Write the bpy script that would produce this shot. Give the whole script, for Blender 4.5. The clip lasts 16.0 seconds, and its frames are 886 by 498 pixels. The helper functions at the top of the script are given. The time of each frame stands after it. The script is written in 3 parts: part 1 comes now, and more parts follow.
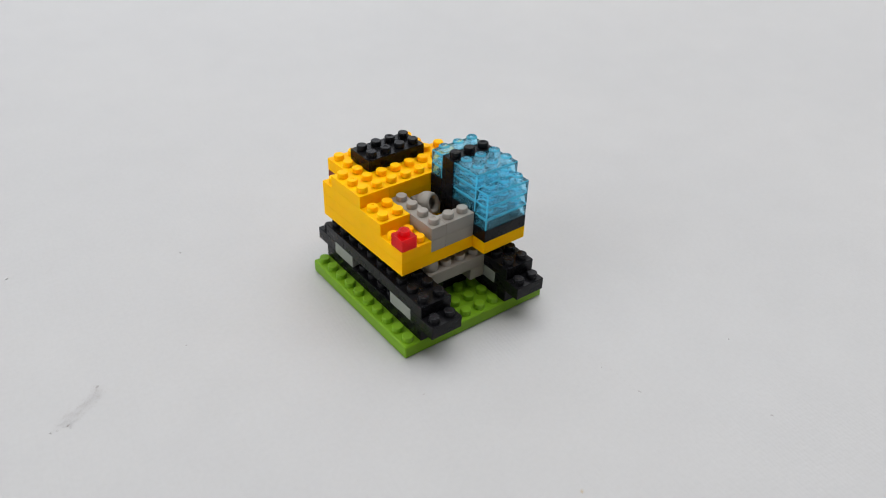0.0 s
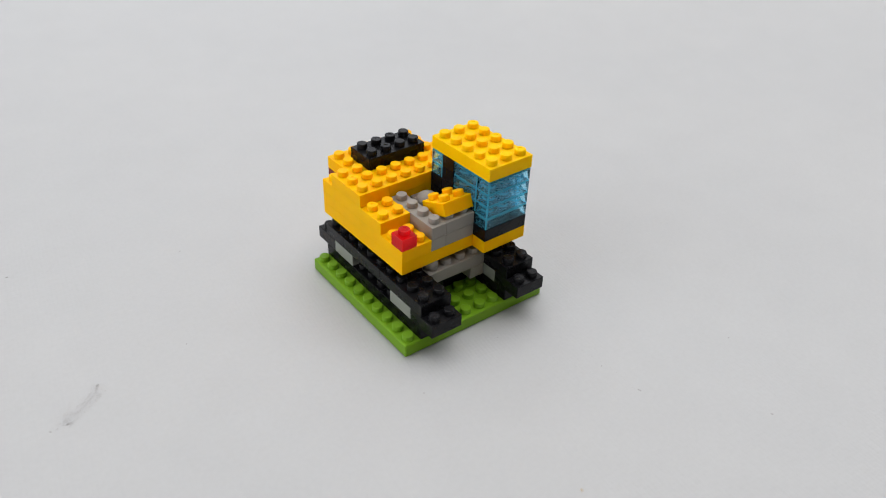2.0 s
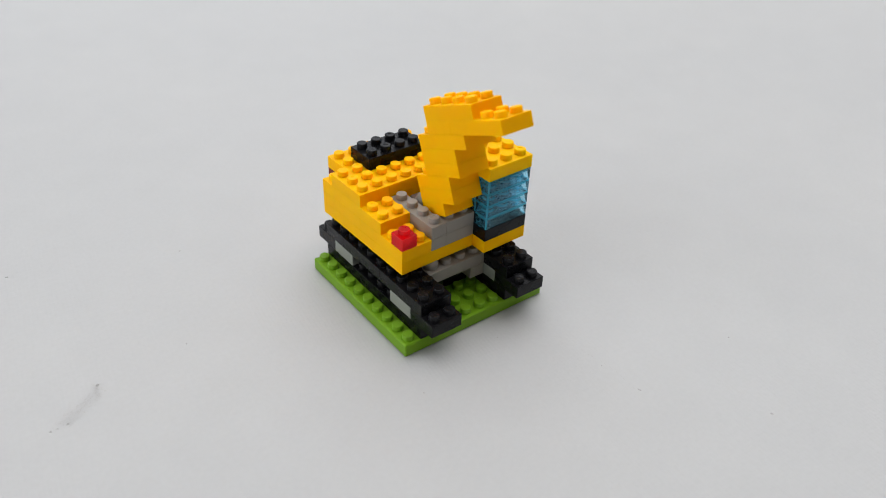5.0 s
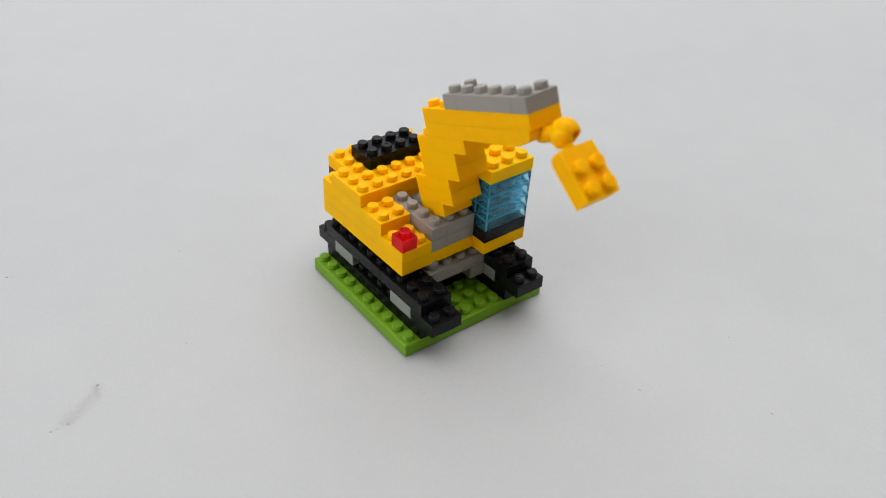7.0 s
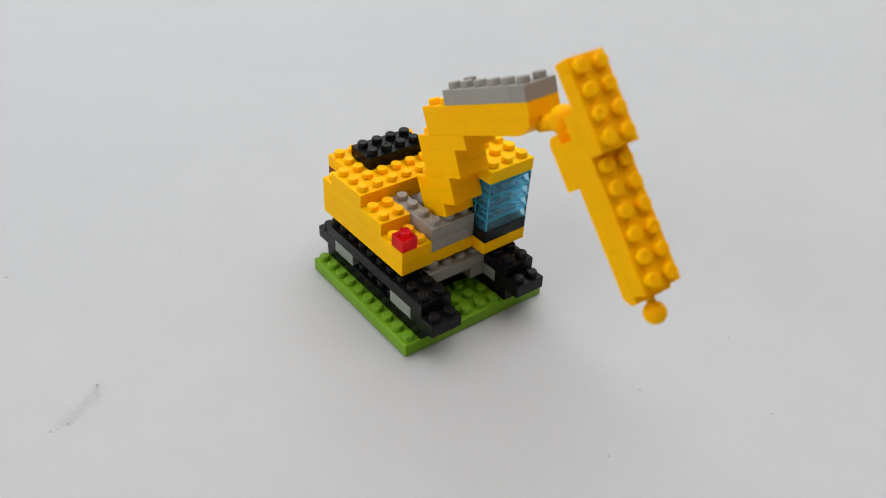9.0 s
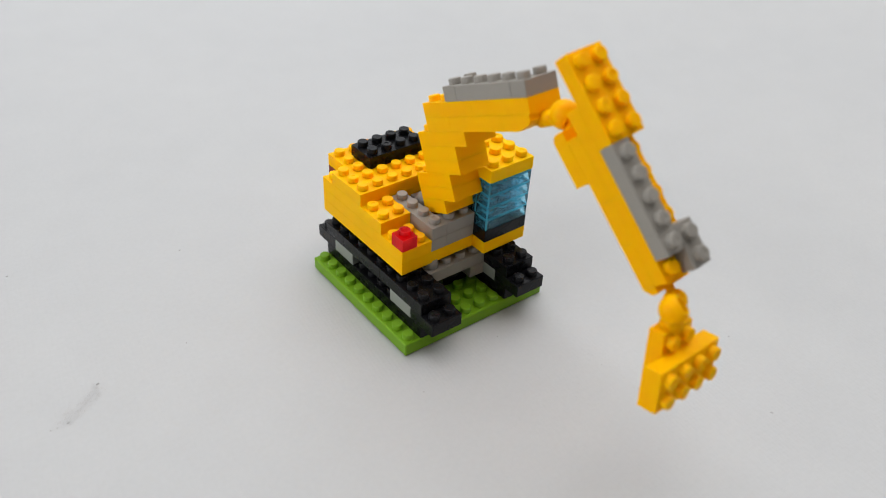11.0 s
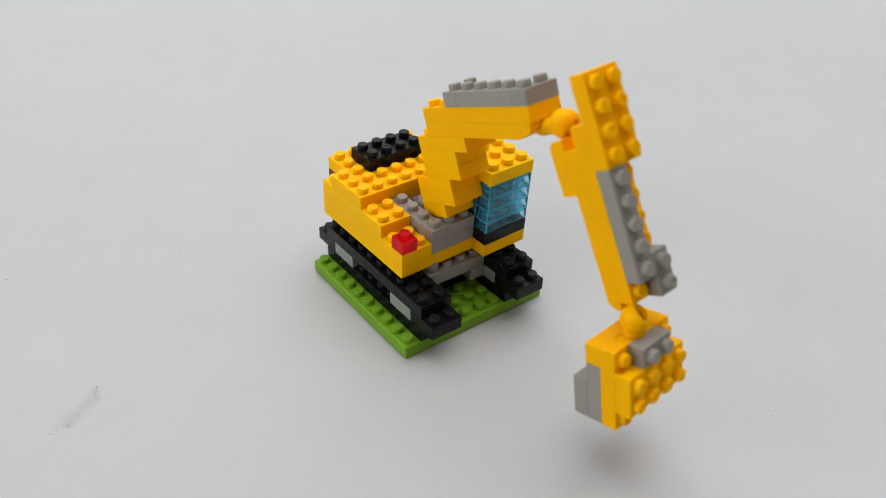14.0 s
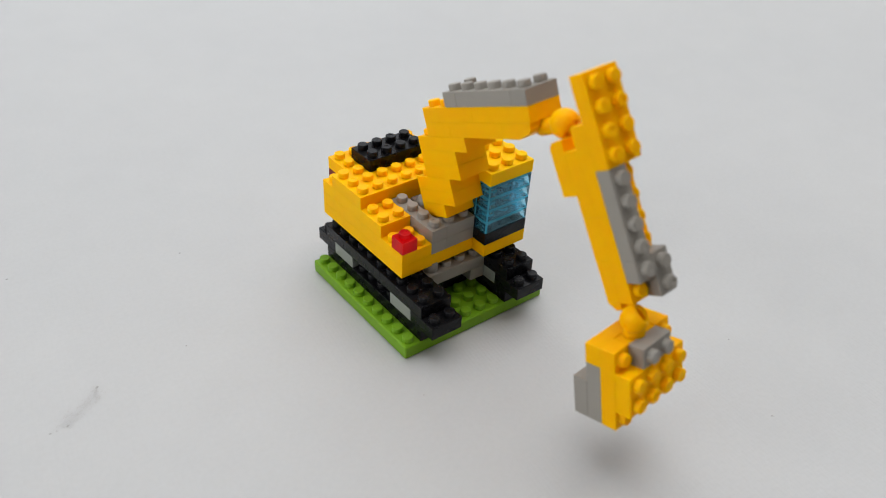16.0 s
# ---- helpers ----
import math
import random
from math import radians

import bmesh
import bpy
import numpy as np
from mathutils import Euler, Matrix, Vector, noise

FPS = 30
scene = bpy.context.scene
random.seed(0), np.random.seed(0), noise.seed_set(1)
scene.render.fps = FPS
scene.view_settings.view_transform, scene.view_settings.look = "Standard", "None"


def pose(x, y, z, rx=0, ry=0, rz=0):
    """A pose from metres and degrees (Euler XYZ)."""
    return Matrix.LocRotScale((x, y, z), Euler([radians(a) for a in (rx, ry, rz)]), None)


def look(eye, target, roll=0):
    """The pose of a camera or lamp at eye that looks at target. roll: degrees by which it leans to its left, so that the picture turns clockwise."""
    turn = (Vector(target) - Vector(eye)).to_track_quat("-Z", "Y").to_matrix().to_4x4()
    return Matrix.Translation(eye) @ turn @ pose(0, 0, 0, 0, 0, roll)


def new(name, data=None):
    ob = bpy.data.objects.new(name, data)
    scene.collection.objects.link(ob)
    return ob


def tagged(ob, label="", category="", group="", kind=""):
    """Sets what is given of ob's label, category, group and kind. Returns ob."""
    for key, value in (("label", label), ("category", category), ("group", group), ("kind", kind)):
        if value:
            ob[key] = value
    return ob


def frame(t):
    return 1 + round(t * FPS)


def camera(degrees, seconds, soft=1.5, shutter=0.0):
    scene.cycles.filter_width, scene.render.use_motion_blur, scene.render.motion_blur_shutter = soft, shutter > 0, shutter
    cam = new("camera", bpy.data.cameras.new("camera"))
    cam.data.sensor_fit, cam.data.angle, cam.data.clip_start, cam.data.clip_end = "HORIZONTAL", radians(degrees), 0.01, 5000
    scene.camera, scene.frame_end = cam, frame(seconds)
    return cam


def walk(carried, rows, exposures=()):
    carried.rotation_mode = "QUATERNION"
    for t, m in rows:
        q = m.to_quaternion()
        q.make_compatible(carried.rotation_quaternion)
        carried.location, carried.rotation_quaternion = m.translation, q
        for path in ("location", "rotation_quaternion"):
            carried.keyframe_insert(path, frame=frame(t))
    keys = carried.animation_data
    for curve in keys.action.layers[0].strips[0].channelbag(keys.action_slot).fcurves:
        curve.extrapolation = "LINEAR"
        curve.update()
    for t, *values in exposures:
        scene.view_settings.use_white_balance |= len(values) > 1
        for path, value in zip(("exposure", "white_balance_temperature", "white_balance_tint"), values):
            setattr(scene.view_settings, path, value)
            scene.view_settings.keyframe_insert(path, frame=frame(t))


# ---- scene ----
U = 0.004            # stud pitch of the mini bricks, metres
H = 0.765            # brick height in stud pitches
S = 0.325            # stud height
ZG = 0.797           # top of the green base plate
ZO = 3.745           # underside of the upper works

# ---- camera: stands still over the table ----
cam = camera(61.11, 16.0, soft=1.0)
cam.data.dof.use_dof, cam.data.dof.focus_distance, cam.data.dof.aperture_fstop = True, 0.172, 14.0   # a small phone lens, focused on the cab
scene.cycles.transparent_max_bounces = 32
EYE = pose(-0.06925, -0.09920, 0.11219, 55.553, -1.847, -37.069)
NUDGE = [(0.0, 0.0), (1.4, -0.10), (4.2, -0.12), (11.0, -0.19), (12.2, -0.02), (13.8, 0.035)]   # the tripod settles: (seconds, degrees)
PATH = [(0.0, EYE)]
for t, a in NUDGE[1:]:
    PATH += [(t - 1 / FPS, PATH[-1][1]), (t, EYE @ pose(0, 0, 0, a))]
# the clip's camera: seconds, stops, kelvin, tint
BALANCE = [(0.0, 0.0, 6500, 10), (4.2, -0.01, 6500, 9.5), (7.0, -0.02, 6490, 9), (9.2, -0.05, 6490, 9), (11.4, 0.02, 6500, 9), (13.0, -0.02, 6500, 9), (14.0, -0.03, 6490, 8.5), (16.0, -0.03, 6490, 8.5)]
walk(cam, PATH + [(16.0, PATH[-1][1])], BALANCE)

# ---- light ----
world = bpy.data.worlds.new("daylight")
scene.world = world
world.use_nodes = True
wn = world.node_tree.nodes
sky = wn.new("ShaderNodeTexSky")
sky.sky_type, sky.sun_disc = "NISHITA", False
sky.sun_elevation, sky.sun_rotation = radians(40), radians(20)
wn["Background"].inputs["Strength"].default_value = 0.1
world.node_tree.links.new(sky.outputs["Color"], wn["Background"].inputs["Color"])


def window_light(name, eye, target, w, h, watts, colour):
    data = bpy.data.lights.new(name, "AREA")
    data.shape, data.size, data.size_y, data.energy, data.color = "RECTANGLE", w, h, watts, colour
    ob = new(name, data)
    ob.matrix_world = look(eye, target)
    return ob


window_light("skylight", (0.72, 0.50, 1.78), (0.72, 0.50, 0.0), 2.2, 2.2, 41.6, (1.0, 0.99, 0.978))
# added, no window known: north for glare on top faces, west fills left faces
window_light("added_light_north", (0.5, 1.98, 0.85), (0.2, 0.0, 0.35), 1.9, 1.3, 4.4, (0.90, 0.96, 1.0))
window_light("added_fill_west", (-1.88, 0.55, 0.85), (0.0, 0.40, 0.35), 1.68, 1.28, 21, (0.985, 0.99, 0.99))


# ---- materials ----
def material(name):
    m = bpy.data.materials.new(name)
    m.use_nodes = True
    nt = m.node_tree
    return m, nt, nt.nodes["Principled BSDF"]


def plastic(name, colour, rough=0.32, glow=0.0, sss=0.0, vary=0.06, spec=0.4):
    """Moulded plastic: slight shade differences from brick to brick, fine orange-peel relief, handling smears in the gloss."""
    m, nt, b = material(name)
    n, l = nt.nodes, nt.links
    tc = n.new("ShaderNodeTexCoord")
    info = n.new("ShaderNodeObjectInfo")
    big = n.new("ShaderNodeTexNoise")
    big.inputs["Scale"].default_value = 190
    big.inputs["Detail"].default_value = 4
    l.new(tc.outputs["Object"], big.inputs["Vector"])
    hsv = n.new("ShaderNodeHueSaturation")
    hsv.inputs["Color"].default_value = (*colour, 1)
    mr = n.new("ShaderNodeMapRange")
    mr.inputs["To Min"].default_value, mr.inputs["To Max"].default_value = 1 - vary, 1 + vary
    l.new(info.outputs["Random"], mr.inputs["Value"])
    mr2 = n.new("ShaderNodeMapRange")
    mr2.inputs["To Min"].default_value, mr2.inputs["To Max"].default_value = 0.94, 1.06
    l.new(big.outputs["Fac"], mr2.inputs["Value"])
    mul = n.new("ShaderNodeMath")
    mul.operation = "MULTIPLY"
    l.new(mr.outputs["Result"], mul.inputs[0])
    l.new(mr2.outputs["Result"], mul.inputs[1])
    l.new(mul.outputs[0], hsv.inputs["Value"])
    l.new(hsv.outputs["Color"], b.inputs["Base Color"])
    rr = n.new("ShaderNodeMapRange")
    rr.inputs["To Min"].default_value, rr.inputs["To Max"].default_value = rough - 0.07, rough + 0.12
    l.new(big.outputs["Fac"], rr.inputs["Value"])
    l.new(rr.outputs["Result"], b.inputs["Roughness"])
    fine = n.new("ShaderNodeTexNoise")
    fine.inputs["Scale"].default_value = 1500
    fine.inputs["Detail"].default_value = 3
    l.new(tc.outputs["Object"], fine.inputs["Vector"])
    bump = n.new("ShaderNodeBump")
    bump.inputs["Strength"].default_value, bump.inputs["Distance"].default_value = 0.12, 0.0001
    l.new(fine.outputs["Fac"], bump.inputs["Height"])
    l.new(bump.outputs["Normal"], b.inputs["Normal"])
    b.inputs["IOR"].default_value = 1.5
    b.inputs["Specular IOR Level"].default_value = spec
    if sss:
        b.inputs["Subsurface Weight"].default_value = sss
        b.inputs["Subsurface Radius"].default_value = (1.0, 1.0, 0.6)
        b.inputs["Subsurface Scale"].default_value = 0.0006
    if glow:                            # thin moulded shells: part of the light passes on through the walls
        tl = n.new("ShaderNodeBsdfTranslucent")
        l.new(hsv.outputs["Color"], tl.inputs["Color"])
        l.new(bump.outputs["Normal"], tl.inputs["Normal"])
        mix = n.new("ShaderNodeMixShader")
        mix.inputs[0].default_value = glow
        l.new(b.outputs[0], mix.inputs[1])
        l.new(tl.outputs[0], mix.inputs[2])
        l.new(mix.outputs[0], n["Material Output"].inputs["Surface"])
    return m


def clear_plastic(name, tint, colour, body):
    """Tinted see-through plastic: light passes tinted and bent, the polished surface mirrors, the body scatters a little."""
    m, nt, b = material(name)
    n, l = nt.nodes, nt.links
    n.remove(b)
    clear = n.new("ShaderNodeBsdfRefraction")
    clear.inputs["Color"].default_value = (*tint, 1)
    clear.inputs["Roughness"].default_value, clear.inputs["IOR"].default_value = 0.0, 1.22
    df = n.new("ShaderNodeBsdfDiffuse")
    tl = n.new("ShaderNodeBsdfTranslucent")
    for k in (df, tl):
        k.inputs["Color"].default_value = (*colour, 1)
    haze = n.new("ShaderNodeMixShader")
    l.new(df.outputs[0], haze.inputs[1])
    l.new(tl.outputs[0], haze.inputs[2])
    both = n.new("ShaderNodeMixShader")
    both.inputs[0].default_value = body
    l.new(clear.outputs[0], both.inputs[1])
    l.new(haze.outputs[0], both.inputs[2])
    gl = n.new("ShaderNodeBsdfGlossy")
    gl.inputs["Roughness"].default_value = 0.07
    fr = n.new("ShaderNodeFresnel")
    fr.inputs["IOR"].default_value = 1.5
    top = n.new("ShaderNodeMixShader")
    less = n.new("ShaderNodeMath")
    less.operation = "MULTIPLY"
    less.inputs[1].default_value = 0.5
    l.new(fr.outputs[0], less.inputs[0])
    l.new(less.outputs[0], top.inputs[0])
    l.new(both.outputs[0], top.inputs[1])
    l.new(gl.outputs[0], top.inputs[2])
    l.new(top.outputs[0], n["Material Output"].inputs["Surface"])
    return m


YELLOW = plastic("yellow_plastic", (0.98, 0.475, 0.0), 0.42, sss=0.8, vary=0.02, spec=0.08)
LEMON = plastic("lemon_plastic", (0.94, 0.53, 0.0), 0.42, sss=0.8, vary=0.02, spec=0.08)
# yellow with the orange of light bouncing through stacked bricks put into its colour
YELLOW_LIT = plastic("yellow_plastic_lit", (1.0, 0.45, 0.0), 0.42, sss=0.8, vary=0.02, spec=0.06)
GREEN = plastic("green_plastic", (0.168, 0.345, 0.012), 0.38, glow=0.12, spec=0.25)
GREY = plastic("grey_plastic", (0.305, 0.28, 0.246), 0.40, glow=0.10, vary=0.04, spec=0.3)
PALE = plastic("pale_grey_plastic", (0.22, 0.23, 0.205), 0.38)
BLACK = plastic("black_plastic", (0.006, 0.006, 0.007), 0.24, vary=0.15, spec=0.15)
MAROON = plastic("maroon_plastic", (0.16, 0.018, 0.008), 0.36, spec=0.2)
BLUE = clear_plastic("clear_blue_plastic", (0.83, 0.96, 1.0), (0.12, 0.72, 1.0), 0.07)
# rim colours stand in for light that gathers in the clear edges
BLUE_EDGE_LIGHT = clear_plastic("clear_blue_rim_light", (0.36, 0.78, 0.96), (0.20, 0.82, 1.0), 0.36)
RED = clear_plastic("clear_red_plastic", (0.97, 0.07, 0.07), (1.0, 0.01, 0.02), 0.42)
RED_EDGE_LIGHT = clear_plastic("clear_red_rim_light", (0.98, 0.16, 0.16), (1.0, 0.05, 0.06), 0.55)


def paper_material():
    m, nt, b = material("white_card")
    n, l = nt.nodes, nt.links
    tc = n.new("ShaderNodeTexCoord")
    big = n.new("ShaderNodeTexNoise")
    big.inputs["Scale"].default_value, big.inputs["Detail"].default_value = 9, 5
    fine = n.new("ShaderNodeTexNoise")
    fine.inputs["Scale"].default_value, fine.inputs["Detail"].default_value = 900, 6
    mid = n.new("ShaderNodeTexNoise")
    mid.inputs["Scale"].default_value, mid.inputs["Detail"].default_value = 70, 5
    for t in (big, mid, fine):
        l.new(tc.outputs["Object"], t.inputs["Vector"])
    ramp = n.new("ShaderNodeValToRGB")
    ramp.color_ramp.elements[0].position, ramp.color_ramp.elements[0].color = 0.3, (0.478, 0.478, 0.478, 1)
    ramp.color_ramp.elements[1].position, ramp.color_ramp.elements[1].color = 0.7, (0.502, 0.499, 0.495, 1)
    l.new(big.outputs["Fac"], ramp.inputs["Fac"])
    mix = n.new("ShaderNodeMix")
    mix.data_type, mix.blend_type = "RGBA", "MULTIPLY"
    mix.inputs["Factor"].default_value = 0.06
    l.new(ramp.outputs["Color"], mix.inputs["A"])
    l.new(mid.outputs["Fac"], mix.inputs["B"])
    grain = n.new("ShaderNodeMix")
    grain.data_type, grain.blend_type = "RGBA", "SOFT_LIGHT"
    grain.inputs["Factor"].default_value = 0.07
    l.new(mix.outputs["Result"], grain.inputs["A"])
    l.new(fine.outputs["Fac"], grain.inputs["B"])
    l.new(grain.outputs["Result"], b.inputs["Base Color"])
    b.inputs["Roughness"].default_value = 0.62
    b.inputs["Specular IOR Level"].default_value = 0.3
    bump = n.new("ShaderNodeBump")
    bump.inputs["Strength"].default_value, bump.inputs["Distance"].default_value = 0.55, 0.0001
    turn = n.new("ShaderNodeMapping")
    turn.inputs["Rotation"].default_value = (0, 0, radians(8))
    l.new(tc.outputs["Object"], turn.inputs["Vector"])
    height = fine.outputs["Fac"]
    for axis in ("X", "Y"):                     # faint embossed weave, about a millimetre apart
        wave = n.new("ShaderNodeTexWave")
        wave.bands_direction = axis
        wave.inputs["Scale"].default_value = 340
        wave.inputs["Distortion"].default_value, wave.inputs["Detail Scale"].default_value = 1.2, 0.4
        l.new(turn.outputs["Vector"], wave.inputs["Vector"])
        both = n.new("ShaderNodeMath")
        both.operation = "MULTIPLY_ADD"
        both.inputs[1].default_value = 0.14
        l.new(wave.outputs["Fac"], both.inputs[0])
        l.new(height, both.inputs[2])
        height = both.outputs[0]
    l.new(height, bump.inputs["Height"])
    l.new(bump.outputs["Normal"], b.inputs["Normal"])
    return m


def matt(name, colour, scale=6.0, rough=0.8):
    m, nt, b = material(name)
    n, l = nt.nodes, nt.links
    tc = n.new("ShaderNodeTexCoord")
    t = n.new("ShaderNodeTexNoise")
    t.inputs["Scale"].default_value, t.inputs["Detail"].default_value = scale, 6
    l.new(tc.outputs["Object"], t.inputs["Vector"])
    ramp = n.new("ShaderNodeValToRGB")
    ramp.color_ramp.elements[0].color = (*[c * 0.92 for c in colour], 1)
    ramp.color_ramp.elements[1].color = (*colour, 1)
    l.new(t.outputs["Fac"], ramp.inputs["Fac"])
    l.new(ramp.outputs["Color"], b.inputs["Base Color"])
    b.inputs["Roughness"].default_value = rough
    return m


CARD = paper_material()
WALL = matt("white_wall_paint", (0.78, 0.78, 0.77))
# darker grey, chosen to throw less light on the toy's front
WALL_DIMMING = matt("dimming_wall_grey", (0.42, 0.42, 0.41))
FLOOR = matt("floor_boards", (0.36, 0.27, 0.19), 12, 0.5)
GRIME = matt("grey_grime", (0.39, 0.38, 0.37), 800)
RUB = matt("rubbed_grey", (0.455, 0.445, 0.435), 900)
CRUMB = matt("brown_crumb", (0.47, 0.39, 0.28), 900)


# ---- mesh helpers ----
def finish(name, bm, mats, parent=None, label=""):
    me = bpy.data.meshes.new(name)
    bm.normal_update()
    bm.to_mesh(me)
    bm.free()
    for m in mats if isinstance(mats, (list, tuple)) else [mats]:
        me.materials.append(m)
    ob = new(name, me)
    ob.parent = parent
    if label:
        tagged(ob, label)
    return ob


def box(bm, a, b, bevel=0.0, edge_slot=0):
    r = bmesh.ops.create_cube(bm, size=1.0)
    for v in r["verts"]:
        v.co = Vector([a[i] + (v.co[i] + 0.5) * (b[i] - a[i]) for i in range(3)])
    if bevel:
        es = list({e for v in r["verts"] for e in v.link_edges})
        q = bmesh.ops.bevel(bm, geom=es, offset=bevel, segments=1, affect="EDGES", profile=0.5)
        for f in q["faces"]:
            f.material_index = edge_slot


def lathe(bm, profile, m=None, n=18, smooth=True):
    """Turns a profile of (radius, height) round the z axis, then places it by m."""
    m = m or Matrix()
    rings = []
    for r, z in profile:
        if r < 1e-7:
            rings.append([bm.verts.new(m @ Vector((0, 0, z)))])
        else:
            rings.append([bm.verts.new(m @ Vector((r * math.cos(2 * math.pi * k / n), r * math.sin(2 * math.pi * k / n), z))) for k in range(n)])
    for p, q in zip(rings, rings[1:]):
        for k in range(n):
            j = (k + 1) % n
            if len(p) == 1 and len(q) == 1:
                continue
            if len(p) == 1:
                f = bm.faces.new((p[0], q[j], q[k]))
            elif len(q) == 1:
                f = bm.faces.new((p[k], p[j], q[0]))
            else:
                f = bm.faces.new((p[k], p[j], q[j], q[k]))
            f.smooth = smooth


def aim(p, d):
    """The pose at p whose z axis points along d."""
    return Matrix.Translation(p) @ Vector(d).to_track_quat("Z", "Y").to_matrix().to_4x4()


def arc(r, a0, a1, n):
    return [(r * math.sin(radians(a0 + (a1 - a0) * k / n)), r * math.cos(radians(a0 + (a1 - a0) * k / n))) for k in range(n + 1)]


def cup(bm, p, d, r=0.66, open_at=48, bore=0.80):
    """A ball socket: a rounded cup with its mouth towards d."""
    prof = arc(r, 180, open_at, 12) + arc(r * bore, open_at, 172, 10)
    prof[0] = (0, -r)
    lathe(bm, prof, aim(p, d), 22)


def stud(bm, x, y, z, r=0.32, edge_slot=0, clear=False, mark=False):
    n = 16
    rim = 0.05
    prof = [(r, z - 0.02), (r, z + S - rim), (r - 0.015, z + S - 0.4 * rim), (r - rim, z + S)]
    if clear:                               # a rounder, polished rim
        prof = [(r, z - 0.02), (r, z + S - 0.10), (r - 0.03, z + S - 0.035), (r - 0.10, z + S)]
    rings = [[bm.verts.new((x + rr * math.cos(2 * math.pi * k / n), y + rr * math.sin(2 * math.pi * k / n), zz)) for k in range(n)] for rr, zz in prof]
    for i, (p, q) in enumerate(zip(rings, rings[1:])):
        for k in range(n):
            f = bm.faces.new((p[k], p[(k + 1) % n], q[(k + 1) % n], q[k]))
            f.smooth = True
            if i >= 1:
                f.material_index = edge_slot
    if mark:                                # a shallow moulding mark in the stud's top
        for rr, zz in ((0.13, z + S), (0.11, z + S - 0.03)):
            rings.append([bm.verts.new((x + rr * math.cos(2 * math.pi * k / n), y + rr * math.sin(2 * math.pi * k / n), zz)) for k in range(n)])
        for p, q in zip(rings[-3:], rings[-2:]):
            for k in range(n):
                bm.faces.new((p[k], p[(k + 1) % n], q[(k + 1) % n], q[k]))
    bm.faces.new(rings[-1])


MESHES = {}


def brick_mesh(nx, ny, mats, studs=True, hollow=False, height=H, bevel=0.02):
    """A brick of nx by ny studs, its corner at the origin, in metres. Alike bricks share one mesh."""
    key = (nx, ny, mats[0].name, studs, hollow, height)
    if key in MESHES:
        return MESHES[key]
    bm = bmesh.new()
    g = 0.002
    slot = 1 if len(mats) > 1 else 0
    box(bm, (g, g, 0.0006), (nx - g, ny - g, height - 0.0006), 0.05 if hollow else 0.006 if mats[0] in (YELLOW, LEMON, YELLOW_LIT) else bevel, slot)
    if hollow:
        bm.normal_update()
        low = [f for f in bm.faces if f.normal.z < -0.9]
        bmesh.ops.inset_region(bm, faces=low, thickness=0.15)
        for f in low:
            bmesh.ops.translate(bm, vec=(0, 0, height * 0.76), verts=f.verts)
        bm.normal_update()
        for f in bm.faces:                  # the walls' lower rims, with their edge light painted on
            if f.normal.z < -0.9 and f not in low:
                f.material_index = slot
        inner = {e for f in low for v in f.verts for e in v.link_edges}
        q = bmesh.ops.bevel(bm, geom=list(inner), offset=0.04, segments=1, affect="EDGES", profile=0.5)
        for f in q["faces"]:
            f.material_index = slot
    if studs:
        for i in range(int(nx)):
            for j in range(int(ny)):
                stud(bm, i + 0.5, j + 0.5, height, edge_slot=slot, clear=hollow, mark=not hollow and (i * 5 + j * 3 + int(nx)) % 4 == 1)
    bmesh.ops.scale(bm, vec=(U, U, U), verts=bm.verts)
    me = bpy.data.meshes.new("brick")
    bm.normal_update()
    bm.to_mesh(me)
    bm.free()
    for m in mats:
        me.materials.append(m)
    MESHES[key] = me
    return me


def at(x, y, z, m=None):
    """A place in stud pitches, in the frame m, as a matrix in metres."""
    return (m or Matrix()) @ Matrix.Translation((x * U, y * U, z * U))


def unit_pose(x, y, z, rx, ry, rz):
    return pose(x * U, y * U, z * U, rx, ry, rz)


# ---- the room, plain, round the table ----
def slab(name, a, b, mat, kind="structure", label="", category="", bevel=0.0):
    bm = bmesh.new()
    box(bm, a, b, bevel)
    ob = finish(name, bm, mat)
    return tagged(ob, label, category, kind=kind)


slab("floor", (-1.9, -2.1, -0.80), (2.3, 2.0, -0.75), FLOOR, label="plain brown wooden floor of the room", category="floor")
# unseen wall behind the camera, kept dark to weaken the front fill
slab("wall_south", (-1.9, -2.2, -0.75), (2.3, -2.1, 1.75), WALL_DIMMING, label="unseen plain grey wall, darkened to cut light from the front", category="wall")
slab("wall_east", (2.3, -2.1, -0.75), (2.4, 2.0, 1.75), WALL, label="plain white painted wall", category="wall")


def wall_with_opening(name, along, face, lo, hi, wlo, whi, label):
    """A wall of four slabs round an opening for an added light. along: the axis that it runs along; face: its inner and
    outer place on the other axis.
    """
    bm = bmesh.new()
    for p0, p1, z0, z1 in ((lo, wlo[0], -0.75, 1.75), (whi[0], hi, -0.75, 1.75), (wlo[0], whi[0], -0.75, wlo[1]), (wlo[0], whi[0], whi[1], 1.75)):
        if along == "x":
            box(bm, (p0, face[0], z0), (p1, face[1], z1))
        else:
            box(bm, (face[0], p0, z0), (face[1], p1, z1))
    return tagged(finish(name, bm, WALL), label, "wall", kind="structure")


wall_with_opening("wall_north", "x", (2.0, 2.1), -1.9, 2.3, (-0.45, 0.2), (1.45, 1.5), "unseen white painted wall, opened for an added light")
wall_with_opening("wall_west", "y", (-2.0, -1.9), -2.1, 2.0, (-0.3, 0.2), (1.4, 1.5), "unseen white painted wall, opened for an added light")


